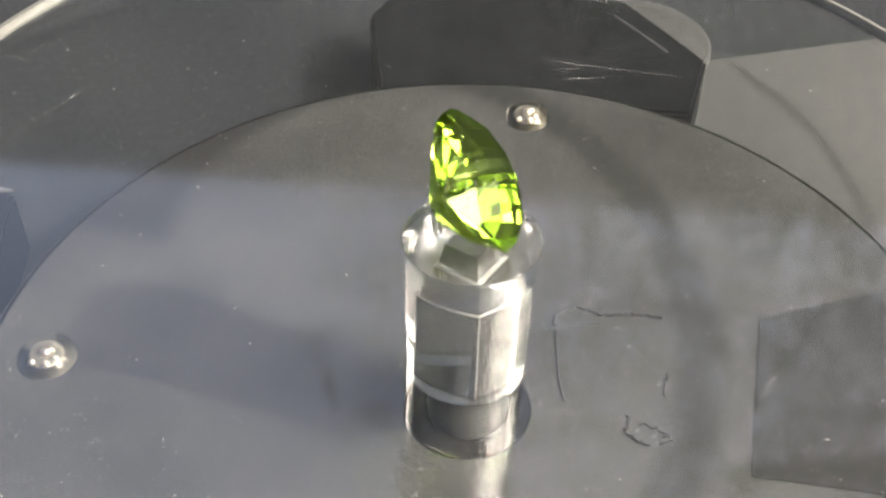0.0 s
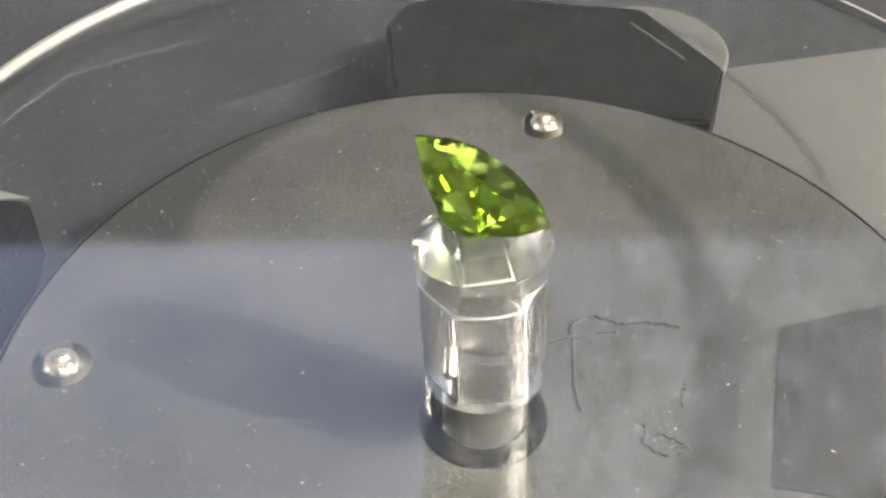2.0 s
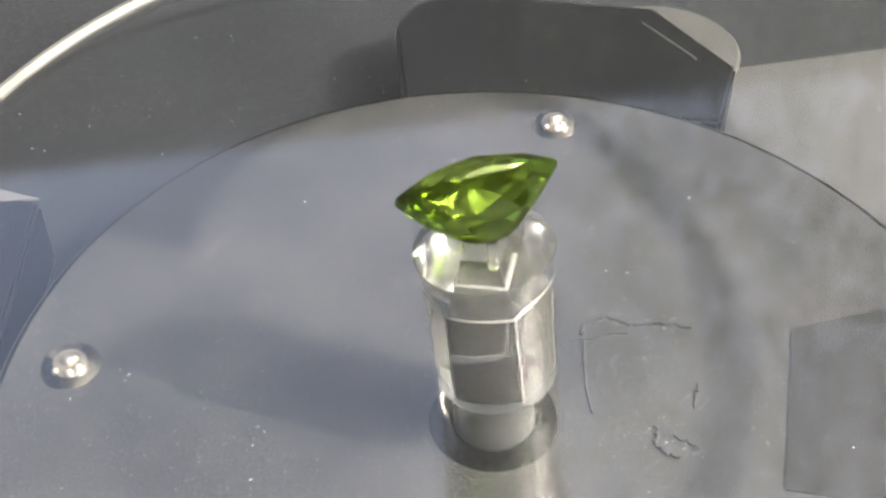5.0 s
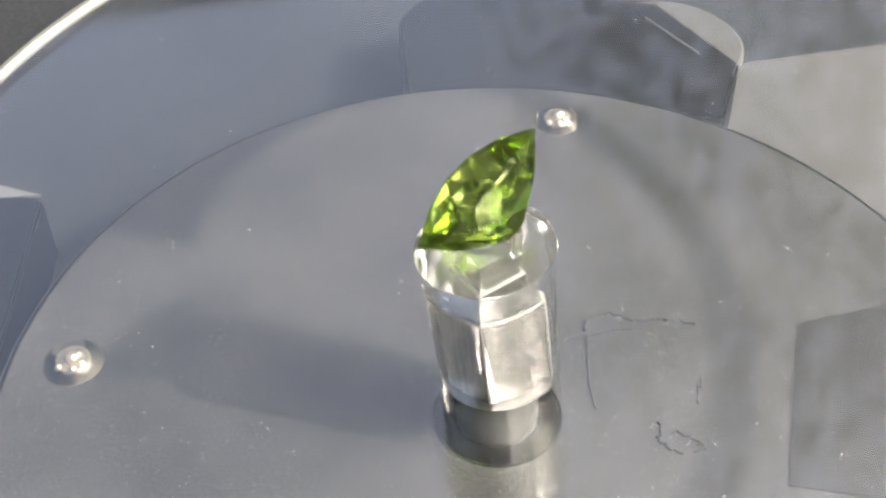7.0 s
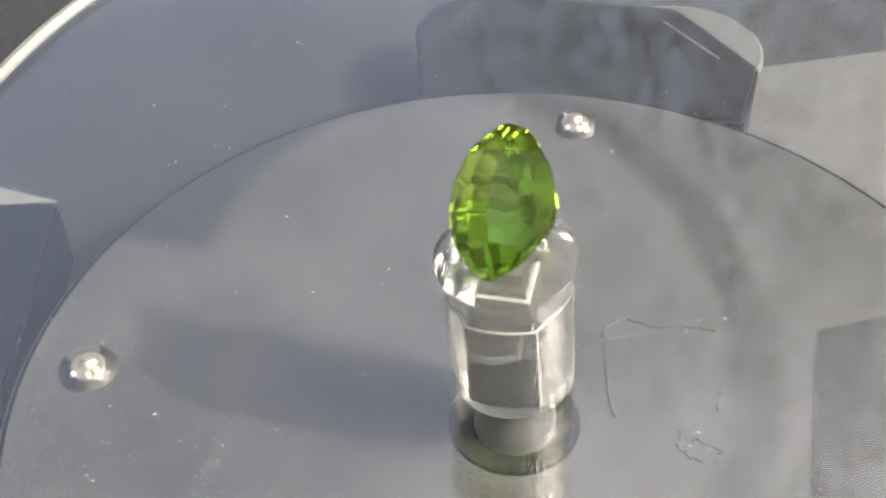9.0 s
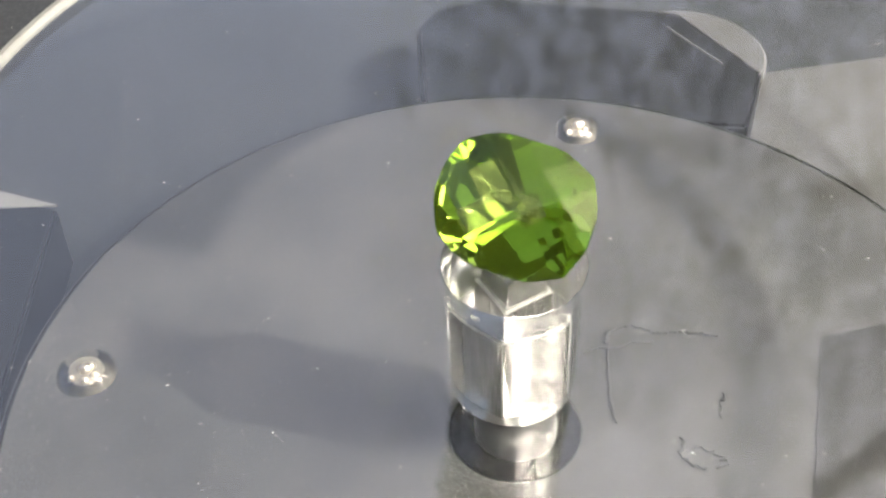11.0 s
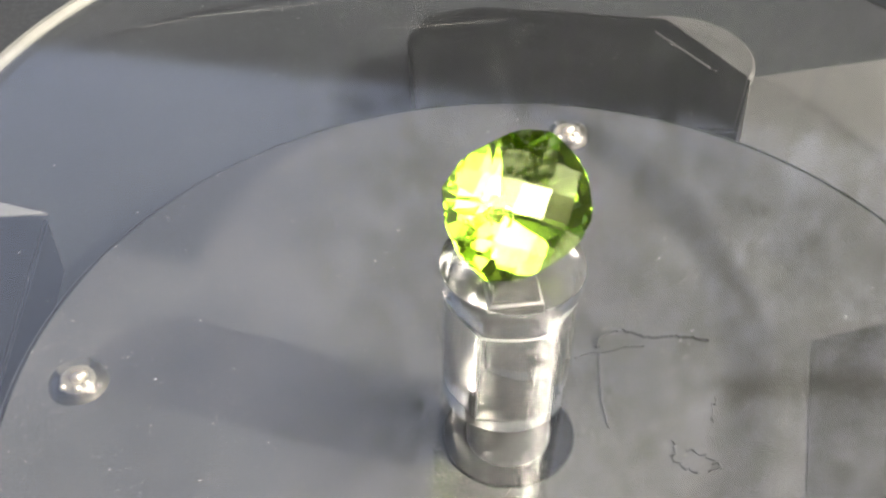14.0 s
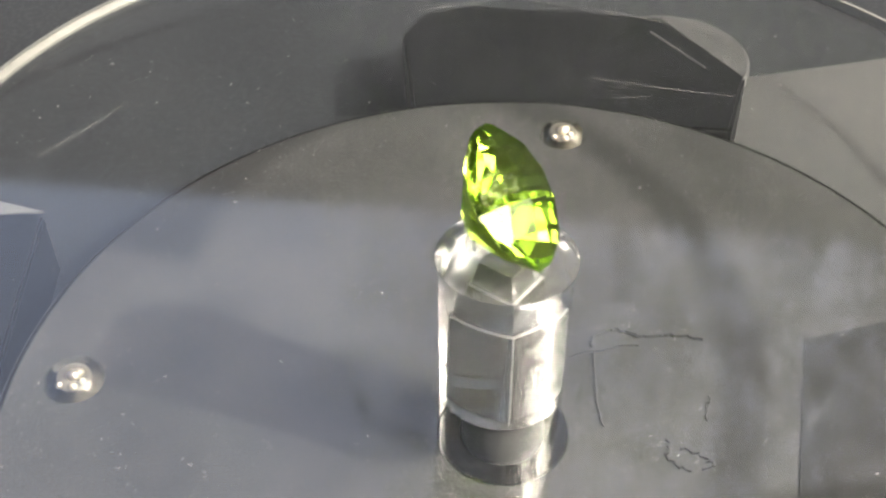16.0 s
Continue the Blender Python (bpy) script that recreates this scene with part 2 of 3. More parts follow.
def lathe(profile, steps=96, bm=None, cap=True):
    """Turned body round z from (radius, height) pairs, low to high."""
    bm = bm or bmesh.new()
    rings = []
    for r, z in profile:
        rings.append([bm.verts.new((r * math.cos(2 * math.pi * i / steps), r * math.sin(2 * math.pi * i / steps), z)) for i in range(steps)])
    for lo, hi in zip(rings, rings[1:]):
        for i in range(steps):
            j = (i + 1) % steps
            bm.faces.new((lo[i], lo[j], hi[j], hi[i]))
    if cap:
        bm.faces.new(rings[0][::-1])
        bm.faces.new(rings[-1])
    return bm


def prism(points, z0, z1, bm=None, bevel=0.0):
    bm = bm or bmesh.new()
    lo = [bm.verts.new((x, y, z0)) for x, y in points]
    hi = [bm.verts.new((x, y, z1)) for x, y in points]
    n = len(points)
    bm.faces.new(lo[::-1])
    bm.faces.new(hi)
    for i in range(n):
        j = (i + 1) % n
        bm.faces.new((lo[i], lo[j], hi[j], hi[i]))
    bmesh.ops.recalc_face_normals(bm, faces=bm.faces)
    if bevel:
        bmesh.ops.bevel(bm, geom=list(bm.edges), offset=bevel, segments=2, affect="EDGES")
    return bm


def tube(points, radius, bm=None, sides=6):
    bm = bm or bmesh.new()
    prev = None
    for i, p in enumerate(points):
        p = Vector(p)
        a = Vector(points[max(i - 1, 0)])
        b = Vector(points[min(i + 1, len(points) - 1)])
        d = (b - a).normalized()
        side = d.cross(Vector((0, 0, 1)))
        side = side.normalized() if side.length > 1e-9 else Vector((1, 0, 0))
        up = side.cross(d)
        ring = [bm.verts.new(p + radius * (math.cos(2 * math.pi * k / sides) * side + math.sin(2 * math.pi * k / sides) * up)) for k in range(sides)]
        if prev:
            for k in range(sides):
                l = (k + 1) % sides
                bm.faces.new((prev[k], prev[l], ring[l], ring[k]))
        else:
            bm.faces.new(ring)
        prev = ring
    bm.faces.new(prev[::-1])
    bmesh.ops.recalc_face_normals(bm, faces=bm.faces)
    return bm


MM = 0.001

# ---------------------------------------------------------------- the setting
TABLE_Z = -9 * MM
bm = prism([(-30, -30), (30, -30), (30, 30), (-30, 30)], TABLE_Z - 0.03, TABLE_Z)
ground = thing("ground", bm, M_TABLE, "dark grey matt ground under the turntable", "ground", kind="structure")

bm = prism([(-9, 4.8), (9, 4.0), (9, 4.5), (-9, 5.3)], TABLE_Z, 2.92)
house_wall = thing("wall_north", bm, M_WALL, "dark wall of a house mirrored in the disc", "wall", kind="structure")




def build_tree():
    """A garden tree to the north-east, known only by its mirror image in the disc."""
    tree = tagged(new("tree"), "dark leafy garden tree standing beyond the turntable", "tree")
    tree.location = (2.25, 2.2, TABLE_Z)
    part("trunk", tube([(0, 0, 0), (0.04, 0.02, 1.0), (-0.03, 0.05, 2.0), (0.05, 0.0, 3.4)], 0.11, sides=12), M_BARK, tree)
    for k in range(6):
        a = k * 1.05 + 0.4
        part("limb", tube([(0, 0, 1.5 + 0.25 * k), (0.5 * math.cos(a), 0.5 * math.sin(a), 2.0 + 0.3 * k), (1.0 * math.cos(a), 1.0 * math.sin(a), 2.3 + 0.35 * k)], 0.045, sides=8), M_BARK, tree)
    rng = np.random.default_rng(5)
    count = 210000
    az = rng.uniform(-3, 80, count)
    el = rng.uniform(14, 74, count)
    thick = np.clip((az + 3) / 10, 0, 1) * (0.32 + 0.5 * np.clip((az - 12) / 36, 0, 1)) * np.clip((62 - el) / 22, 0.14, 1)
    kept = np.flatnonzero(rng.random(count) < thick)
    az, el = np.radians(az[kept]), np.radians(el[kept])
    dist = rng.uniform(2.7, 3.6, len(az))
    mid = np.stack([np.sin(az) * np.cos(el), np.cos(az) * np.cos(el), np.sin(el)], 1) * dist[:, None] - np.array(tree.location)
    along = rng.normal(size=(len(az), 3))
    along /= np.linalg.norm(along, axis=1)[:, None]
    across = np.cross(along, rng.normal(size=(len(az), 3)))
    across /= np.linalg.norm(across, axis=1)[:, None]
    size = rng.uniform(0.0105, 0.0185, len(az))[:, None]
    corners = np.stack([mid - along * size, mid + across * size * 0.55, mid + along * size, mid - across * size * 0.55], 1).reshape(-1, 3)
    leaves = bpy.data.meshes.new("crown")
    leaves.from_pydata(corners.tolist(), [], np.arange(len(corners)).reshape(-1, 4).tolist())
    leaves.materials.append(M_LEAF)
    crown = tagged(new("crown", leaves), "dense dark green leaves")
    crown.parent = tree
    return tree


build_tree()
# unseen wall, added to keep sky out of the stone's facets
bm = prism([(-3.2, -1.5), (1.4, -1.2), (1.4, -1.0), (-3.2, -1.3)], TABLE_Z, 1.05)
thing("added_wall_south", bm, M_ADDED_WALL, "unseen grey wall added behind the viewer to darken the stone", "wall", kind="structure")


# ---------------------------------------------------------------- turntable base
PLATE_C, PLATE_R = (0.5 * MM, 4.5 * MM), 39.5 * MM


def build_base():
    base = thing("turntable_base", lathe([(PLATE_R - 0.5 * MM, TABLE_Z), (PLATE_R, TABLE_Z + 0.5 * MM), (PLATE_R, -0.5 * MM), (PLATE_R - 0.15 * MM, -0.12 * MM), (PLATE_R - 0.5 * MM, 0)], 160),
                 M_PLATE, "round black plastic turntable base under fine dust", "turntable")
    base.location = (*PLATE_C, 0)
    return base


base = build_base()

part("edge_groove", lathe([(PLATE_R - 0.66 * MM, 0.0), (PLATE_R - 0.64 * MM, 0.03 * MM), (PLATE_R - 0.36 * MM, 0.03 * MM), (PLATE_R - 0.34 * MM, 0.0)], 160, cap=False), M_BLACK, base, "thin black groove along the edge")

# black bearing cup round the spindle
HUB = (0.0 - PLATE_C[0], 0.9 * MM - PLATE_C[1], 0)
cup = part("bearing_cup", lathe([(4.9 * MM, 0.0), (4.9 * MM, 0.12 * MM), (4.75 * MM, 0.2 * MM), (3.2 * MM, 0.2 * MM), (3.1 * MM, 0.1 * MM)], 64), M_BLACK, base, "black bearing ring")
cup.location = HUB
spindle = part("spindle", lathe([(3.05 * MM, 0.1 * MM), (3.1 * MM, 0.7 * MM), (2.95 * MM, 1.0 * MM), (2.95 * MM, 4.55 * MM), (2.8 * MM, 4.7 * MM)], 64), M_SPINDLE, base, "hazy grey plastic spindle", smooth=True)
spindle.data.set_sharp_from_angle(angle=radians(50))
spindle.location = HUB


def solar_cell(points, z0, z1, material=M_CELL, bevel=0.35, state="black"):
    ob = thing("solar_cell", prism([(x * MM, y * MM) for x, y in points], z0 * MM, z1 * MM, bevel=bevel * MM), material,
               state + " solar cell panel of the turntable", "solar cell", "solar cells of the turntable")
    return ob


back_cell = solar_cell([(-6.3, 43), (-7.3, 58.6), (-4.9, 62.6), (0.7, 64.2), (21.7, 60.0), (28.4, 47.9), (25.0, 38.6)], -9, -1)
# the bevel's sunlit line, put in as a pale tube
part("bevel_glint", tube([(19.9 * MM, 57.0 * MM, -0.98 * MM), (24.5 * MM, 49.6 * MM, -0.98 * MM)], 0.12 * MM), M_LIT_EDGE, back_cell, "pale line put in for the sunlit bevel")
left_cell = solar_cell([(-60, 38), (-41, 30.6), (-40.3, 5), (-60, -10)], -9, -2)
# sunlight on the top edge, painted as a pale strip
part("edge_strip", prism([(x * MM, y * MM) for x, y in ((-60, 38.4), (-41.1, 31.0), (-46.5, 30.8), (-60, 35.5))], -2.1 * MM, -1.9 * MM), M_LIT_EDGE, left_cell, "pale strip put in for the sunlit top edge")
# thin dark panel painted in place of a soft dark reflection
solar_cell([(24.6, 9.2), (35.5, 11.8), (33.5, -9.5), (20.3, -6.5)], 0, 0.12, M_DARK_PATCH, 0.05, "soft dark reflection drawn as a thin")


# added sheet, paler than the ground: its colour carries the sunlit patch
card = thing("pale_lit_patch", prism([(x * MM, y * MM) for x, y in ((16, 54), (31, 58.5), (75, 66), (75, 5), (30, 15))], TABLE_Z, TABLE_Z + 0.5 * MM), M_PALE_LIT, "pale grey sheet standing in for sunlit ground", "card")

foot = thing("round_foot", lathe([(9.5 * MM, 0.0), (9.5 * MM, 0.9 * MM), (9.2 * MM, 1.2 * MM)], 64), M_PALE_LIT, "grey round foot pad on the dark ground", "foot pad")
foot.location = (23.0 * MM, 61.5 * MM, TABLE_Z + 0.5 * MM)

# ---------------------------------------------------------------- studs
def dome_stud(x, y, r):
    """A clear soft dome; pale pad and beads are added for light focused inside it."""
    pad = thing("dome_stud", lathe([(r * 0.5, 0.0), (r * 0.5, 0.08 * MM), (r * 0.44, 0.16 * MM), (r * 0.05, 0.22 * MM)], 40), M_CAUSTIC_PAD,
                "small clear dome bumper, pad and beads added for its inner light", "stud", "studs on the base", smooth=True)
    prof = [(r * 1.02, 0.02 * MM)] + [(r * math.cos(a), 0.05 * MM + r * 0.6 * math.sin(a)) for a in [i * math.pi / 2 / 10 for i in range(10)]] + [(0.04 * r, 0.05 * MM + r * 0.6)]
    # shiny beads stand in for the glints inside the dome
    for bx, by, br in ((0.02, 0.0, 0.2), (0.16, 0.1, 0.13), (-0.36, -0.34, 0.1), (0.08, -0.42, 0.11), (0.32, -0.2, 0.09)):
        bead = bmesh.new()
        bmesh.ops.create_uvsphere(bead, u_segments=16, v_segments=10, radius=br * r, matrix=Matrix.Translation((bx * r, by * r, 0.3 * MM)))
        part("bead", bead, M_GLINT, pad, "bright bead added as a glint", smooth=True)
    dome = part("dome", lathe(prof, 48), M_DOME, pad, "clear domed cover", smooth=True)
    dome.visible_shadow = False
    pad.location = (x * MM, y * MM, 0)
    return pad


dome_stud(-33.2, 7.7, 2.35 * MM)
dome_stud(8.15, 37.4, 2.15 * MM)


# ---------------------------------------------------------------- thread and crumbs on the base
def wavy(points, z, n=6, stray=0.06):
    out = []
    for (x0, y0), (x1, y1) in zip(points, points[1:]):
        for k in range(n):
            f = k / n
            out.append(((x0 + (x1 - x0) * f + random.uniform(-stray, stray)) * MM, (y0 + (y1 - y0) * f + random.uniform(-stray, stray)) * MM, z * MM))
    out.append((points[-1][0] * MM, points[-1][1] * MM, z * MM))
    return out


thing("thread", tube(wavy([(7.5, 1.1), (7.3, 3.6), (7.5, 6.1), (7.7, 8.4), (8.0, 9.8)], 0.1), 0.085 * MM), M_HAIR,
      "thin dark thread lying on the dusty base", "thread", "threads on the base")
thing("thread", tube(wavy([(7.6, 9.2), (8.0, 10.4), (9.0, 11.0), (9.8, 11.1), (10.7, 10.7), (11.6, 10.2), (12.6, 10.2), (13.5, 10.3), (15.1, 10.1), (16.6, 9.6)], 0.16, 5, 0.1), 0.17 * MM), M_HAIR,
      "wavy dark thread with dust clinging to it", "thread", "threads on the base")
thing("thread", tube(wavy([(5.8, 8.3), (7.0, 8.8), (8.2, 8.8), (9.8, 9.3), (11.4, 9.3)], 0.1), 0.11 * MM), M_HAIR,
      "short dark thread lying on the dusty base", "thread", "threads on the base")
thing("thread", tube(wavy([(12.2, -0.2), (12.0, -1.2), (11.7, -2.1), (12.5, -2.9), (13.4, -3.2)], 0.12, 5, 0.22), 0.1 * MM), M_HAIR, "crumpled dark lint on the dusty base", "lint", "lint on the base")
thing("thread", tube(wavy([(12.8, -1.2), (13.8, -1.6), (14.7, -2.3), (14.9, -3.0), (14.2, -3.3)], 0.12, 5, 0.22), 0.1 * MM), M_HAIR, "crumpled dark lint on the dusty base", "lint", "lint on the base")
thing("thread", tube(wavy([(16.1, 3.9), (15.6, 2.6), (15.3, 1.3)], 0.09, 5, 0.18), 0.07 * MM), M_HAIR, "short dark lint on the dusty base", "lint", "lint on the base")


def crumbs(name, count, spots, size, material, label):
    """Pale grains of dust, scattered round the given spots."""
    bm = bmesh.new()
    for k in range(count):
        x, y, s = spots[k % len(spots)]
        p = Vector((random.gauss(x, s) * MM, random.gauss(y, s) * MM, 0.03 * MM))
        if (p.x - PLATE_C[0]) ** 2 + (p.y - PLATE_C[1]) ** 2 > (PLATE_R - 1 * MM) ** 2:
            continue
        r = size * random.uniform(0.4, 1.3) * MM
        v = [bm.verts.new(p + Vector((random.uniform(-r, r), random.uniform(-r, r), random.uniform(0, r)))) for _ in range(4)]
        for a, c, d in ((0, 1, 2), (0, 1, 3), (0, 2, 3), (1, 2, 3)):
            bm.faces.new((v[a], v[c], v[d]))
    return thing(name, bm, material, label, "dust", kind="stuff")


crumbs("dust_grains", 7000, [(2, -4, 24), (12, -7, 12), (20, 10, 12), (16, 0, 9)], 0.034, M_SCRATCH, "pale dust grains over the black base")
crumbs("dust_grains", 420, [(2, -4, 24), (14, -3, 9), (22, 8, 9), (16, 4, 12)], 0.085, M_SCRATCH, "scattered coarse pale grit on the black base")
crumbs("dust_grains", 130, [(12.0, -1.4, 0.6), (14.4, -2.6, 0.7), (9, 11.2, 0.5), (10.6, 10.9, 0.5), (13, 10.5, 0.5), (15, 10.3, 0.6), (15.7, 2.5, 0.7)], 0.08, M_SCRATCH, "pale crumbs caught in lint on the base")

# ---------------------------------------------------------------- the turning set: disc, post, gem
DISC_Z0, DISC_Z1 = 5.2 * MM, 6.4 * MM
POST_Z1 = 18.4 * MM
PIVOT_Z = 4.5 * MM
DISC_R = 51.6 * MM
DISC_MID = Vector((1.8, 23.1, 0.0)) * MM
DISC_ECCENTRIC = Vector((0.2, 2.2, 0.0)) * MM


bm = bmesh.new()
bmesh.ops.create_circle(bm, cap_ends=True, segments=200, radius=DISC_R - 0.6 * MM, matrix=Matrix.Translation((0, 0, DISC_Z1)))
disc = thing("clear_disc", bm, M_DISC, "scratched clear acrylic disc turning on a spindle", "disc")
part("rim", lathe([(DISC_R - 0.6 * MM, DISC_Z0), (DISC_R - 0.3 * MM, DISC_Z0 + 0.1 * MM), (DISC_R, DISC_Z1 - 0.35 * MM), (DISC_R - 0.1 * MM, DISC_Z1 - 0.05 * MM), (DISC_R - 0.6 * MM, DISC_Z1)], 200, cap=False), M_DISC_EDGE, disc, "pale polished rim")
bm = bmesh.new()
bmesh.ops.create_circle(bm, cap_ends=True, segments=200, radius=DISC_R - 0.6 * MM, matrix=Matrix.Translation((0, 0, DISC_Z0)))
part("underside", bm, M_UNDER, disc)


# scratches in the disc's top face: x, y to x, y in millimetres
DEEP = [(-43.5, 20.1, -38.3, 31.2), (-47.9, 45.6, -44.7, 41.4), (-17.0, 41.9, -16.8, 40.3), (-49.7, 35.6, -44.6, 34.8), (-14.5, 53.7, -4.6, 58.6), (-4.6, 58.6, 11.5, 56.0), (-7.6, 38.6, -7.2, 37.4), (-6.4, 6.3, -5.9, 6.5), (-21.9, 51.3, -20.1, 51.1),
            (4.3, 43.3, 18.0, 42.2), (6.6, 41.7, 8.4, 42.9), (-0.4, 27.2, -0.2, 25.7), (17.7, 19.8, 22.9, 15.9), (6.6, 39.8, 10.3, 40.9), (22.9, 2.3, 20.8, -1.1), (-7.5, 8.4, -7.4, 7.5)]
FINE = [(-0.3, -36.0, -11.8, -45.4), (-12.4, 3.7, -16.2, 6.9), (-37.1, -28.4, -36.2, -28.0), (-32.0, 24.1, -32.2, 25.2), (-13.7, 11.5, -17.2, 15.2), (-55.5, 5.0, -48.8, 23.5),
            (-53.9, 11.5, -49.9, 9.0), (-27.1, 35.1, -27.4, 36.6), (-32.1, 18.1, -32.6, 19.5), (-56.4, 0.0, -55.3, 4.5), (-2.9, 25.5, -0.6, 22.9), (-10.5, 26.4, -9.6, 25.2), (-22.7, 22.6, -22.2, 21.0)]
marks = []
for row, width in [(s, 0.036) for s in DEEP] + [(s, 0.026) for s in FINE]:
    a, c = Vector((row[0], row[1], 0)) * MM, Vector((row[2], row[3], 0)) * MM
    side = (c - a).cross(Vector((0, 0, 1))).normalized()
    bend = random.uniform(-0.03, 0.03) * (c - a).length
    pts = [a.lerp(c, k / 8) + side * (bend * math.sin(math.pi * k / 8)) + Vector((0, 0, DISC_Z1 + 0.01 * MM)) for k in range(9)]
    bm = tube(pts, width * MM * 0.5, sides=4)
    marks.append(part("scratch", bm, M_SCORE, disc, "fine pale scratch"))


def flecks(count, size):
    """Pale lint and grit stuck on the disc's top face, thicker towards its rim."""
    bm = bmesh.new()
    for k in range(count):
        a, far = random.uniform(0, 2 * math.pi), 62 * MM * random.random() ** 0.45
        p = Vector((far * math.cos(a), far * math.sin(a), DISC_Z1 + 0.012 * MM))
        if far < 8 * MM:
            continue
        long = size * (0.5 + 2.2 * random.random() ** 5) * MM
        thin = min(long, size * random.uniform(0.4, 0.8) * MM)
        b = random.uniform(0, math.pi)
        u, v = Vector((math.cos(b), math.sin(b), 0)) * long, Vector((-math.sin(b), math.cos(b), 0)) * thin
        low = [bm.verts.new(p + q) for q in (-u, -v, u, v)]
        top = bm.verts.new(p + Vector((0, 0, 0.6 * thin)))
        for m in range(4):
            bm.faces.new((low[m], low[(m + 1) % 4], top))
    return bm


marks.append(tagged(part("grit", flecks(650, 0.075), M_SCRATCH, disc, "pale specks of lint and grit"), kind="stuff"))


def build_post():
    r = 4.36 * MM
    z0, z1 = DISC_Z1 + 0.02 * MM, POST_Z1
    prof = [(r - 0.3 * MM, z0), (r - 0.05 * MM, z0 + 0.3 * MM), (r + 0.06 * MM, z1 - 2.2 * MM), (r + 0.13 * MM, z1 - 0.9 * MM), (r + 0.31 * MM, z1 - 0.16 * MM), (r + 0.34 * MM, z1 - 0.06 * MM), (r + 0.31 * MM, z1)]
    bm = lathe(prof, 128)
    # square hollow, narrowing upwards: polished above, sawn and milky below a small ledge, the ledge and lower corners
    # whiter
    levels = [(1.95, 0.07, z0 + 0.08 * MM), (1.84, 0.06, z1 - 4.1 * MM), (1.62, 0.03, z1 - 3.98 * MM), (1.3, 0.03, z1 - 0.55 * MM)]
    cav = bmesh.new()
    turn = Matrix.Rotation(radians(-28), 3, "Z")
    rings = []
    for h, c, z in levels:
        flat = [(-h + c, -h), (h - c, -h), (h, -h + c), (h, h - c), (h - c, h), (-h + c, h), (-h, h - c), (-h, -h + c)]
        rings.append([cav.verts.new(turn @ Vector((x * MM, y * MM, z))) for x, y in flat])
    for lo, hi in zip(rings, rings[1:]):
        for k in range(8):
            cav.faces.new((lo[k], lo[(k + 1) % 8], hi[(k + 1) % 8], hi[k]))
    cav.faces.new(rings[0][::-1])
    cav.faces.new(rings[-1])
    bmesh.ops.reverse_faces(cav, faces=cav.faces)
    me = bpy.data.meshes.new("tmp")
    cav.to_mesh(me)
    cav.free()
    bm.from_mesh(me)
    bpy.data.meshes.remove(me)
    ob = thing("acrylic_post", bm, M_POST, "clear acrylic display post with a square hollow", "display stand")
    ob.data.materials.append(M_FROST)
    ob.data.materials.append(M_POST_TOP)
    ob.data.materials.append(M_WHITE_EDGE)
    for p in ob.data.polygons:
        p.use_smooth = True
        inside = max(ob.data.vertices[v].co.xy.length for v in p.vertices) < 2.9 * MM
        if (inside and p.center.z < z1 - 3.97 * MM) or p.center.z < z0 + 0.25 * MM:
            p.material_index = 1
        if p.center.z > z1 - 0.01 * MM:
            p.material_index = 2
        if inside and len(p.vertices) == 4:
            wide = max((ob.data.vertices[a].co.xy - ob.data.vertices[b].co.xy).length for a, b in p.edge_keys)
            ledge = z1 - 4.09 * MM < p.center.z < z1 - 3.99 * MM
            if ledge or (wide < 0.4 * MM and p.center.z < z1 - 4.0 * MM):
                p.material_index = 3
    ob.data.set_sharp_from_angle(angle=radians(35))
    return ob


post = build_post()


# ---------------------------------------------------------------- gem: a convex body cut by its facet planes
GEM_A, GEM_B, GEM_D = 5.15 * MM, 4.15 * MM, 4.0 * MM


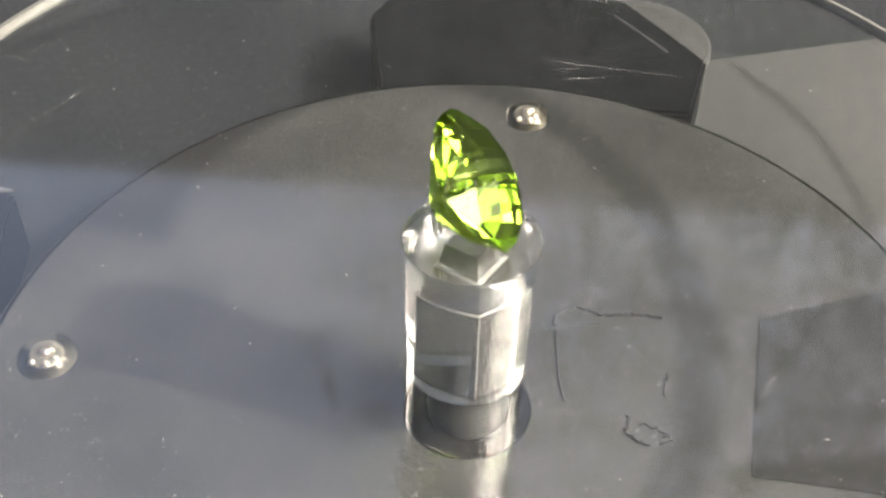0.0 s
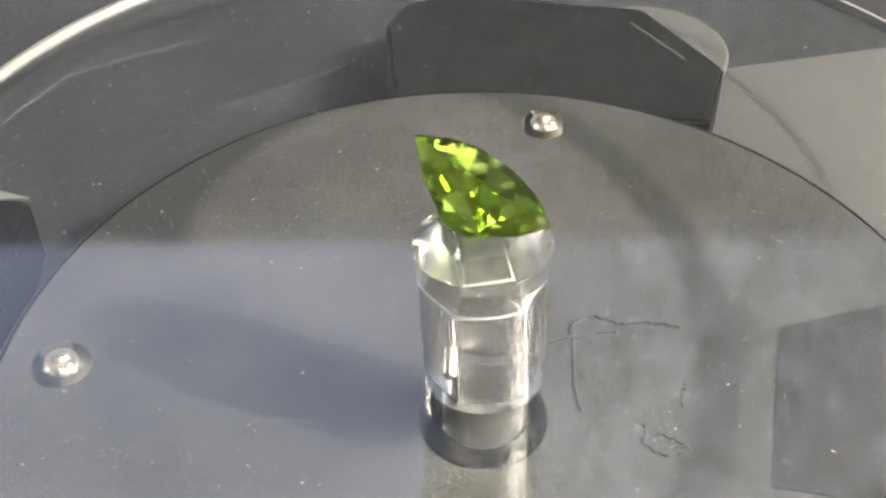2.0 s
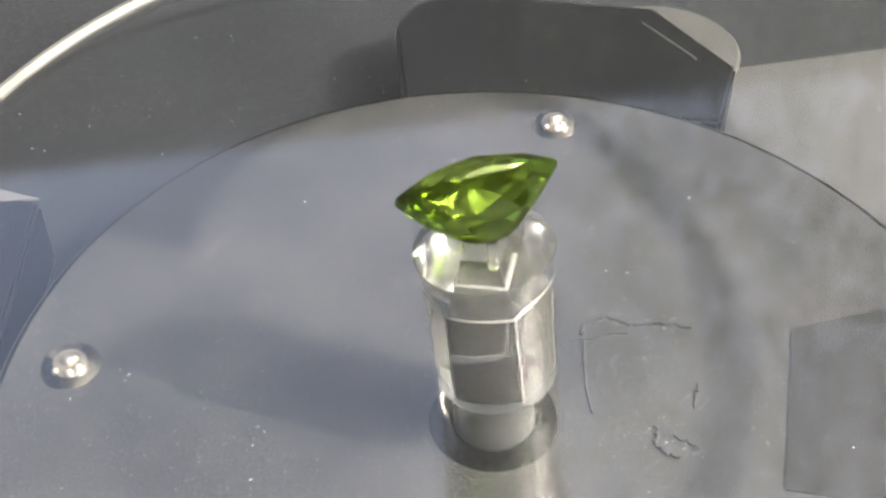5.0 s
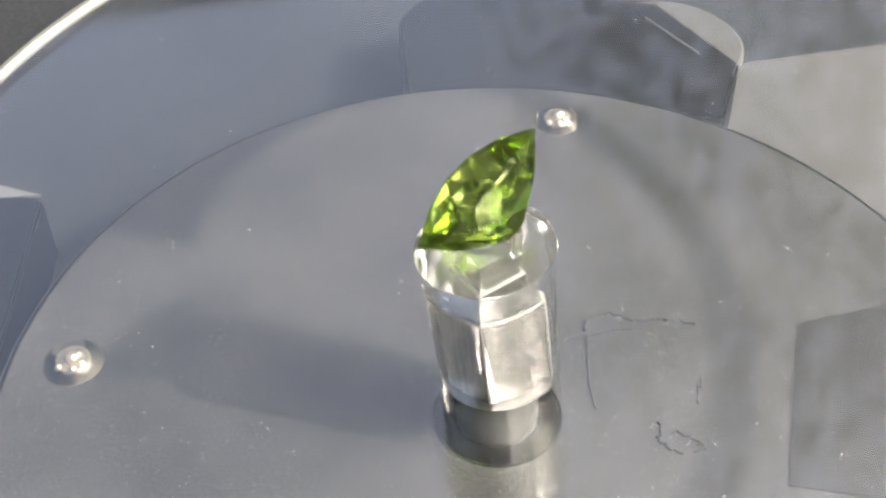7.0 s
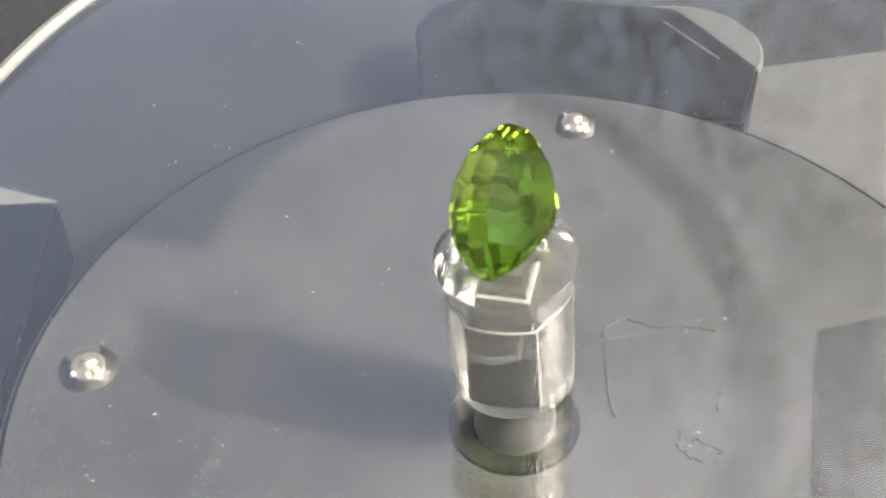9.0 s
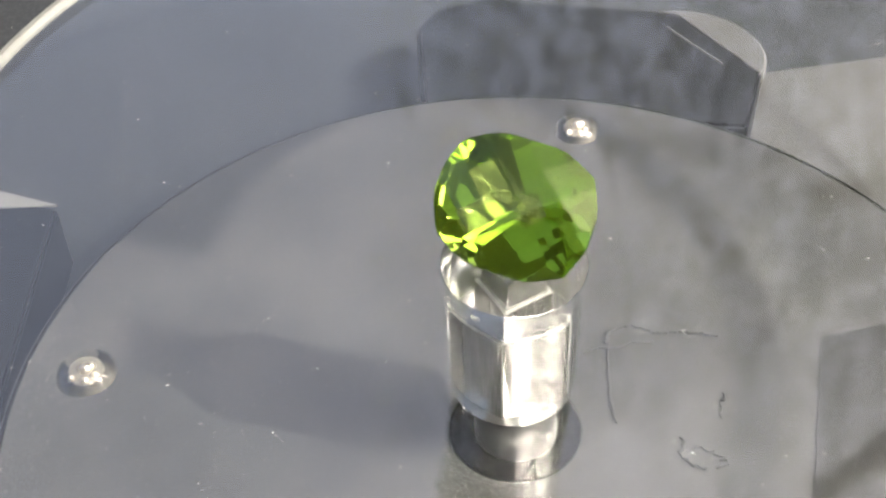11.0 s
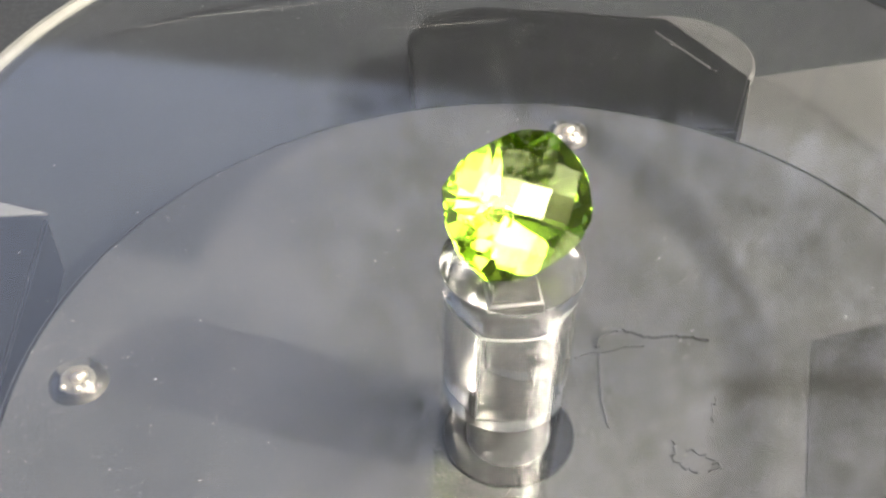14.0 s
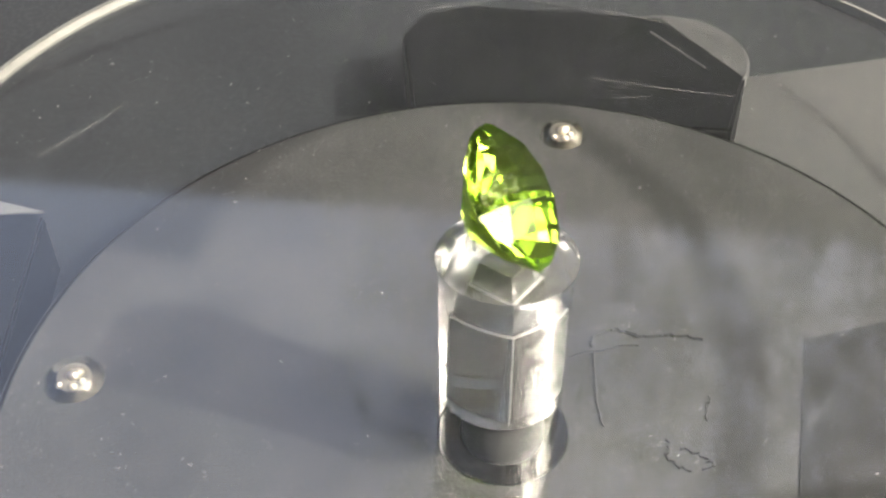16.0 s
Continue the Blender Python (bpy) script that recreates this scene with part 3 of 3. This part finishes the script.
def build_gem():
    bm = bmesh.new()
    bmesh.ops.create_cube(bm, size=0.03)

    def cut(n, d):
        n = Vector(n).normalized()
        res = bmesh.ops.bisect_plane(bm, geom=bm.verts[:] + bm.edges[:] + bm.faces[:], dist=1e-9, plane_co=n * d, plane_no=n, clear_outer=True)
        edges = [e for e in res["geom_cut"] if isinstance(e, bmesh.types.BMEdge)]
        if edges:
            bmesh.ops.contextual_create(bm, geom=edges)

    def outline(a):
        """Support distance of the cushion outline in the direction a."""
        p = 2.9
        q = p / (p - 1)
        return ((GEM_A * abs(math.cos(a))) ** q + (GEM_B * abs(math.sin(a))) ** q) ** (1 / q)

    # girdle
    for i in range(40):
        a = 2 * math.pi * i / 40
        cut((math.cos(a), math.sin(a), 0), outline(a))
    # crown: a low dome of diamond facets
    H = 1.3 * MM
    step = 2.15 * MM
    for i in range(-3, 4):
        for j in range(-3, 4):
            u, v = (i + 0.5 * ((j % 2) * 0)) * step, j * step
            x, y = (u + v) / math.sqrt(2), (u - v) / math.sqrt(2) * 0.85
            if (x / GEM_A) ** 2 + (y / GEM_B) ** 2 > 1.25:
                continue
            cx, cy = 0.054 / MM, 0.082 / MM
            n = Vector((2 * cx * x, 2 * cy * y, 1))
            z = H - cx * x * x - cy * y * y
            d = (n.normalized()).dot(Vector((x, y, z)))
            cut(n, d)
    # crown rim facets
    for i in range(12):
        a = 2 * math.pi * (i + 0.5) / 12
        r = outline(a)
        n = Vector((math.cos(a), math.sin(a), 1.25)).normalized()
        cut(n, n.dot(Vector((r * math.cos(a), r * math.sin(a), 0.12 * MM))))
    # pavilion in three tiers
    for k, (count, off, slope, drop) in enumerate([(8, 0.5, 0.76, 0.10), (8, 0.0, 1.06, 0.75), (4, 0.5, 1.5, 1.85)]):
        for i in range(count):
            a = 2 * math.pi * (i + off) / count
            r = outline(a)
            n = Vector((math.cos(a), math.sin(a), -slope)).normalized()
            inset = (0.0, 0.35, 1.3)[k] * MM
            cut(n, n.dot(Vector(((r - inset) * math.cos(a), (r - inset) * math.sin(a), -drop * MM))))
    cut((0, 0, -1), GEM_D)
    bmesh.ops.recalc_face_normals(bm, faces=bm.faces)
    return bm


GEM_TILT = 47.0
GEM_AT = (0.4 * MM, 0.0, 5.12 * MM)      # centre of the girdle over the post's top
culet = Vector((GEM_AT[0] - GEM_D * math.sin(radians(GEM_TILT)), 0, GEM_AT[2] - GEM_D * math.cos(radians(GEM_TILT))))
wax = thing("wax_pedestal", tube([(culet.x * 0.9, 0, POST_Z1), (culet.x * 0.95, 0, POST_Z1 + culet.z * 0.5), (culet.x, 0, POST_Z1 + culet.z + 0.05 * MM)], 0.35 * MM, sides=16), M_WAX,
            "small clear wax pedestal under the gemstone", "wax")
gem = thing("peridot_gem", build_gem(), M_GEM, "green cushion-cut peridot with a checkerboard crown", "gemstone")

GEM_SPIN = 2.8
WOBBLE = 4.0
WOBBLE_DIR = 49.0
TURN = 22.4


ECCENTRIC = Vector((-0.16, -0.37, 0)) * MM


def turn_pose(t):
    """The post and what it carries at t seconds: spinning round the upright axis, leaning by the wobble."""
    a = -90 + TURN * (t - 12.45)
    lean = Matrix.Rotation(radians(WOBBLE), 4, Vector((-math.sin(radians(WOBBLE_DIR)), math.cos(radians(WOBBLE_DIR)), 0)))
    return Matrix.Translation((-0.1 * MM, 0, PIVOT_Z)) @ Matrix.Rotation(radians(-1.5), 4, "Y") @ Matrix.Rotation(radians(a), 4, "Z") @ Matrix.Translation(ECCENTRIC) @ lean @ Matrix.Translation((0, 0, -PIVOT_Z))


DISC_WOBBLE, DISC_WOBBLE_DIR = 4.35, 56.3


def disc_spin(t):
    return Matrix.Rotation(radians(-90 + TURN * (t - 12.4)), 4, "Z")


def disc_pose(t):
    """The clear sheet nods round as the post turns; its middle, behind the post, is placed to fit the camera's view."""
    lean = Matrix.Rotation(radians(DISC_WOBBLE), 4, Vector((-math.sin(radians(DISC_WOBBLE_DIR)), math.cos(radians(DISC_WOBBLE_DIR)), 0)))
    return Matrix.Translation((0, 0, PIVOT_Z)) @ disc_spin(t) @ lean @ Matrix.Translation(DISC_ECCENTRIC) @ disc_spin(t).inverted() @ Matrix.Translation(DISC_MID) @ Matrix.Translation((0, 0, -PIVOT_Z))


# gem on the post: its crown leans towards the +x of the turning set
gem_seat = Matrix.Translation((GEM_AT[0], GEM_AT[1], POST_Z1 + GEM_AT[2])) @ Matrix.Rotation(radians(GEM_TILT), 4, "Y") @ Matrix.Rotation(radians(90 + GEM_SPIN), 4, "Z")


def motions():
    times = [0.5 * i for i in range(33)]
    walk(disc, [(t, disc_pose(t)) for t in times])
    for mark in marks:
        walk(mark, [(t, Matrix.Translation(-DISC_MID) @ disc_spin(t) @ Matrix.Translation(-DISC_ECCENTRIC)) for t in times])
    walk(wax, [(t, turn_pose(t)) for t in times])
    walk(post, [(t, turn_pose(t)) for t in times])
    walk(gem, [(t, turn_pose(t) @ gem_seat) for t in times])


motions()
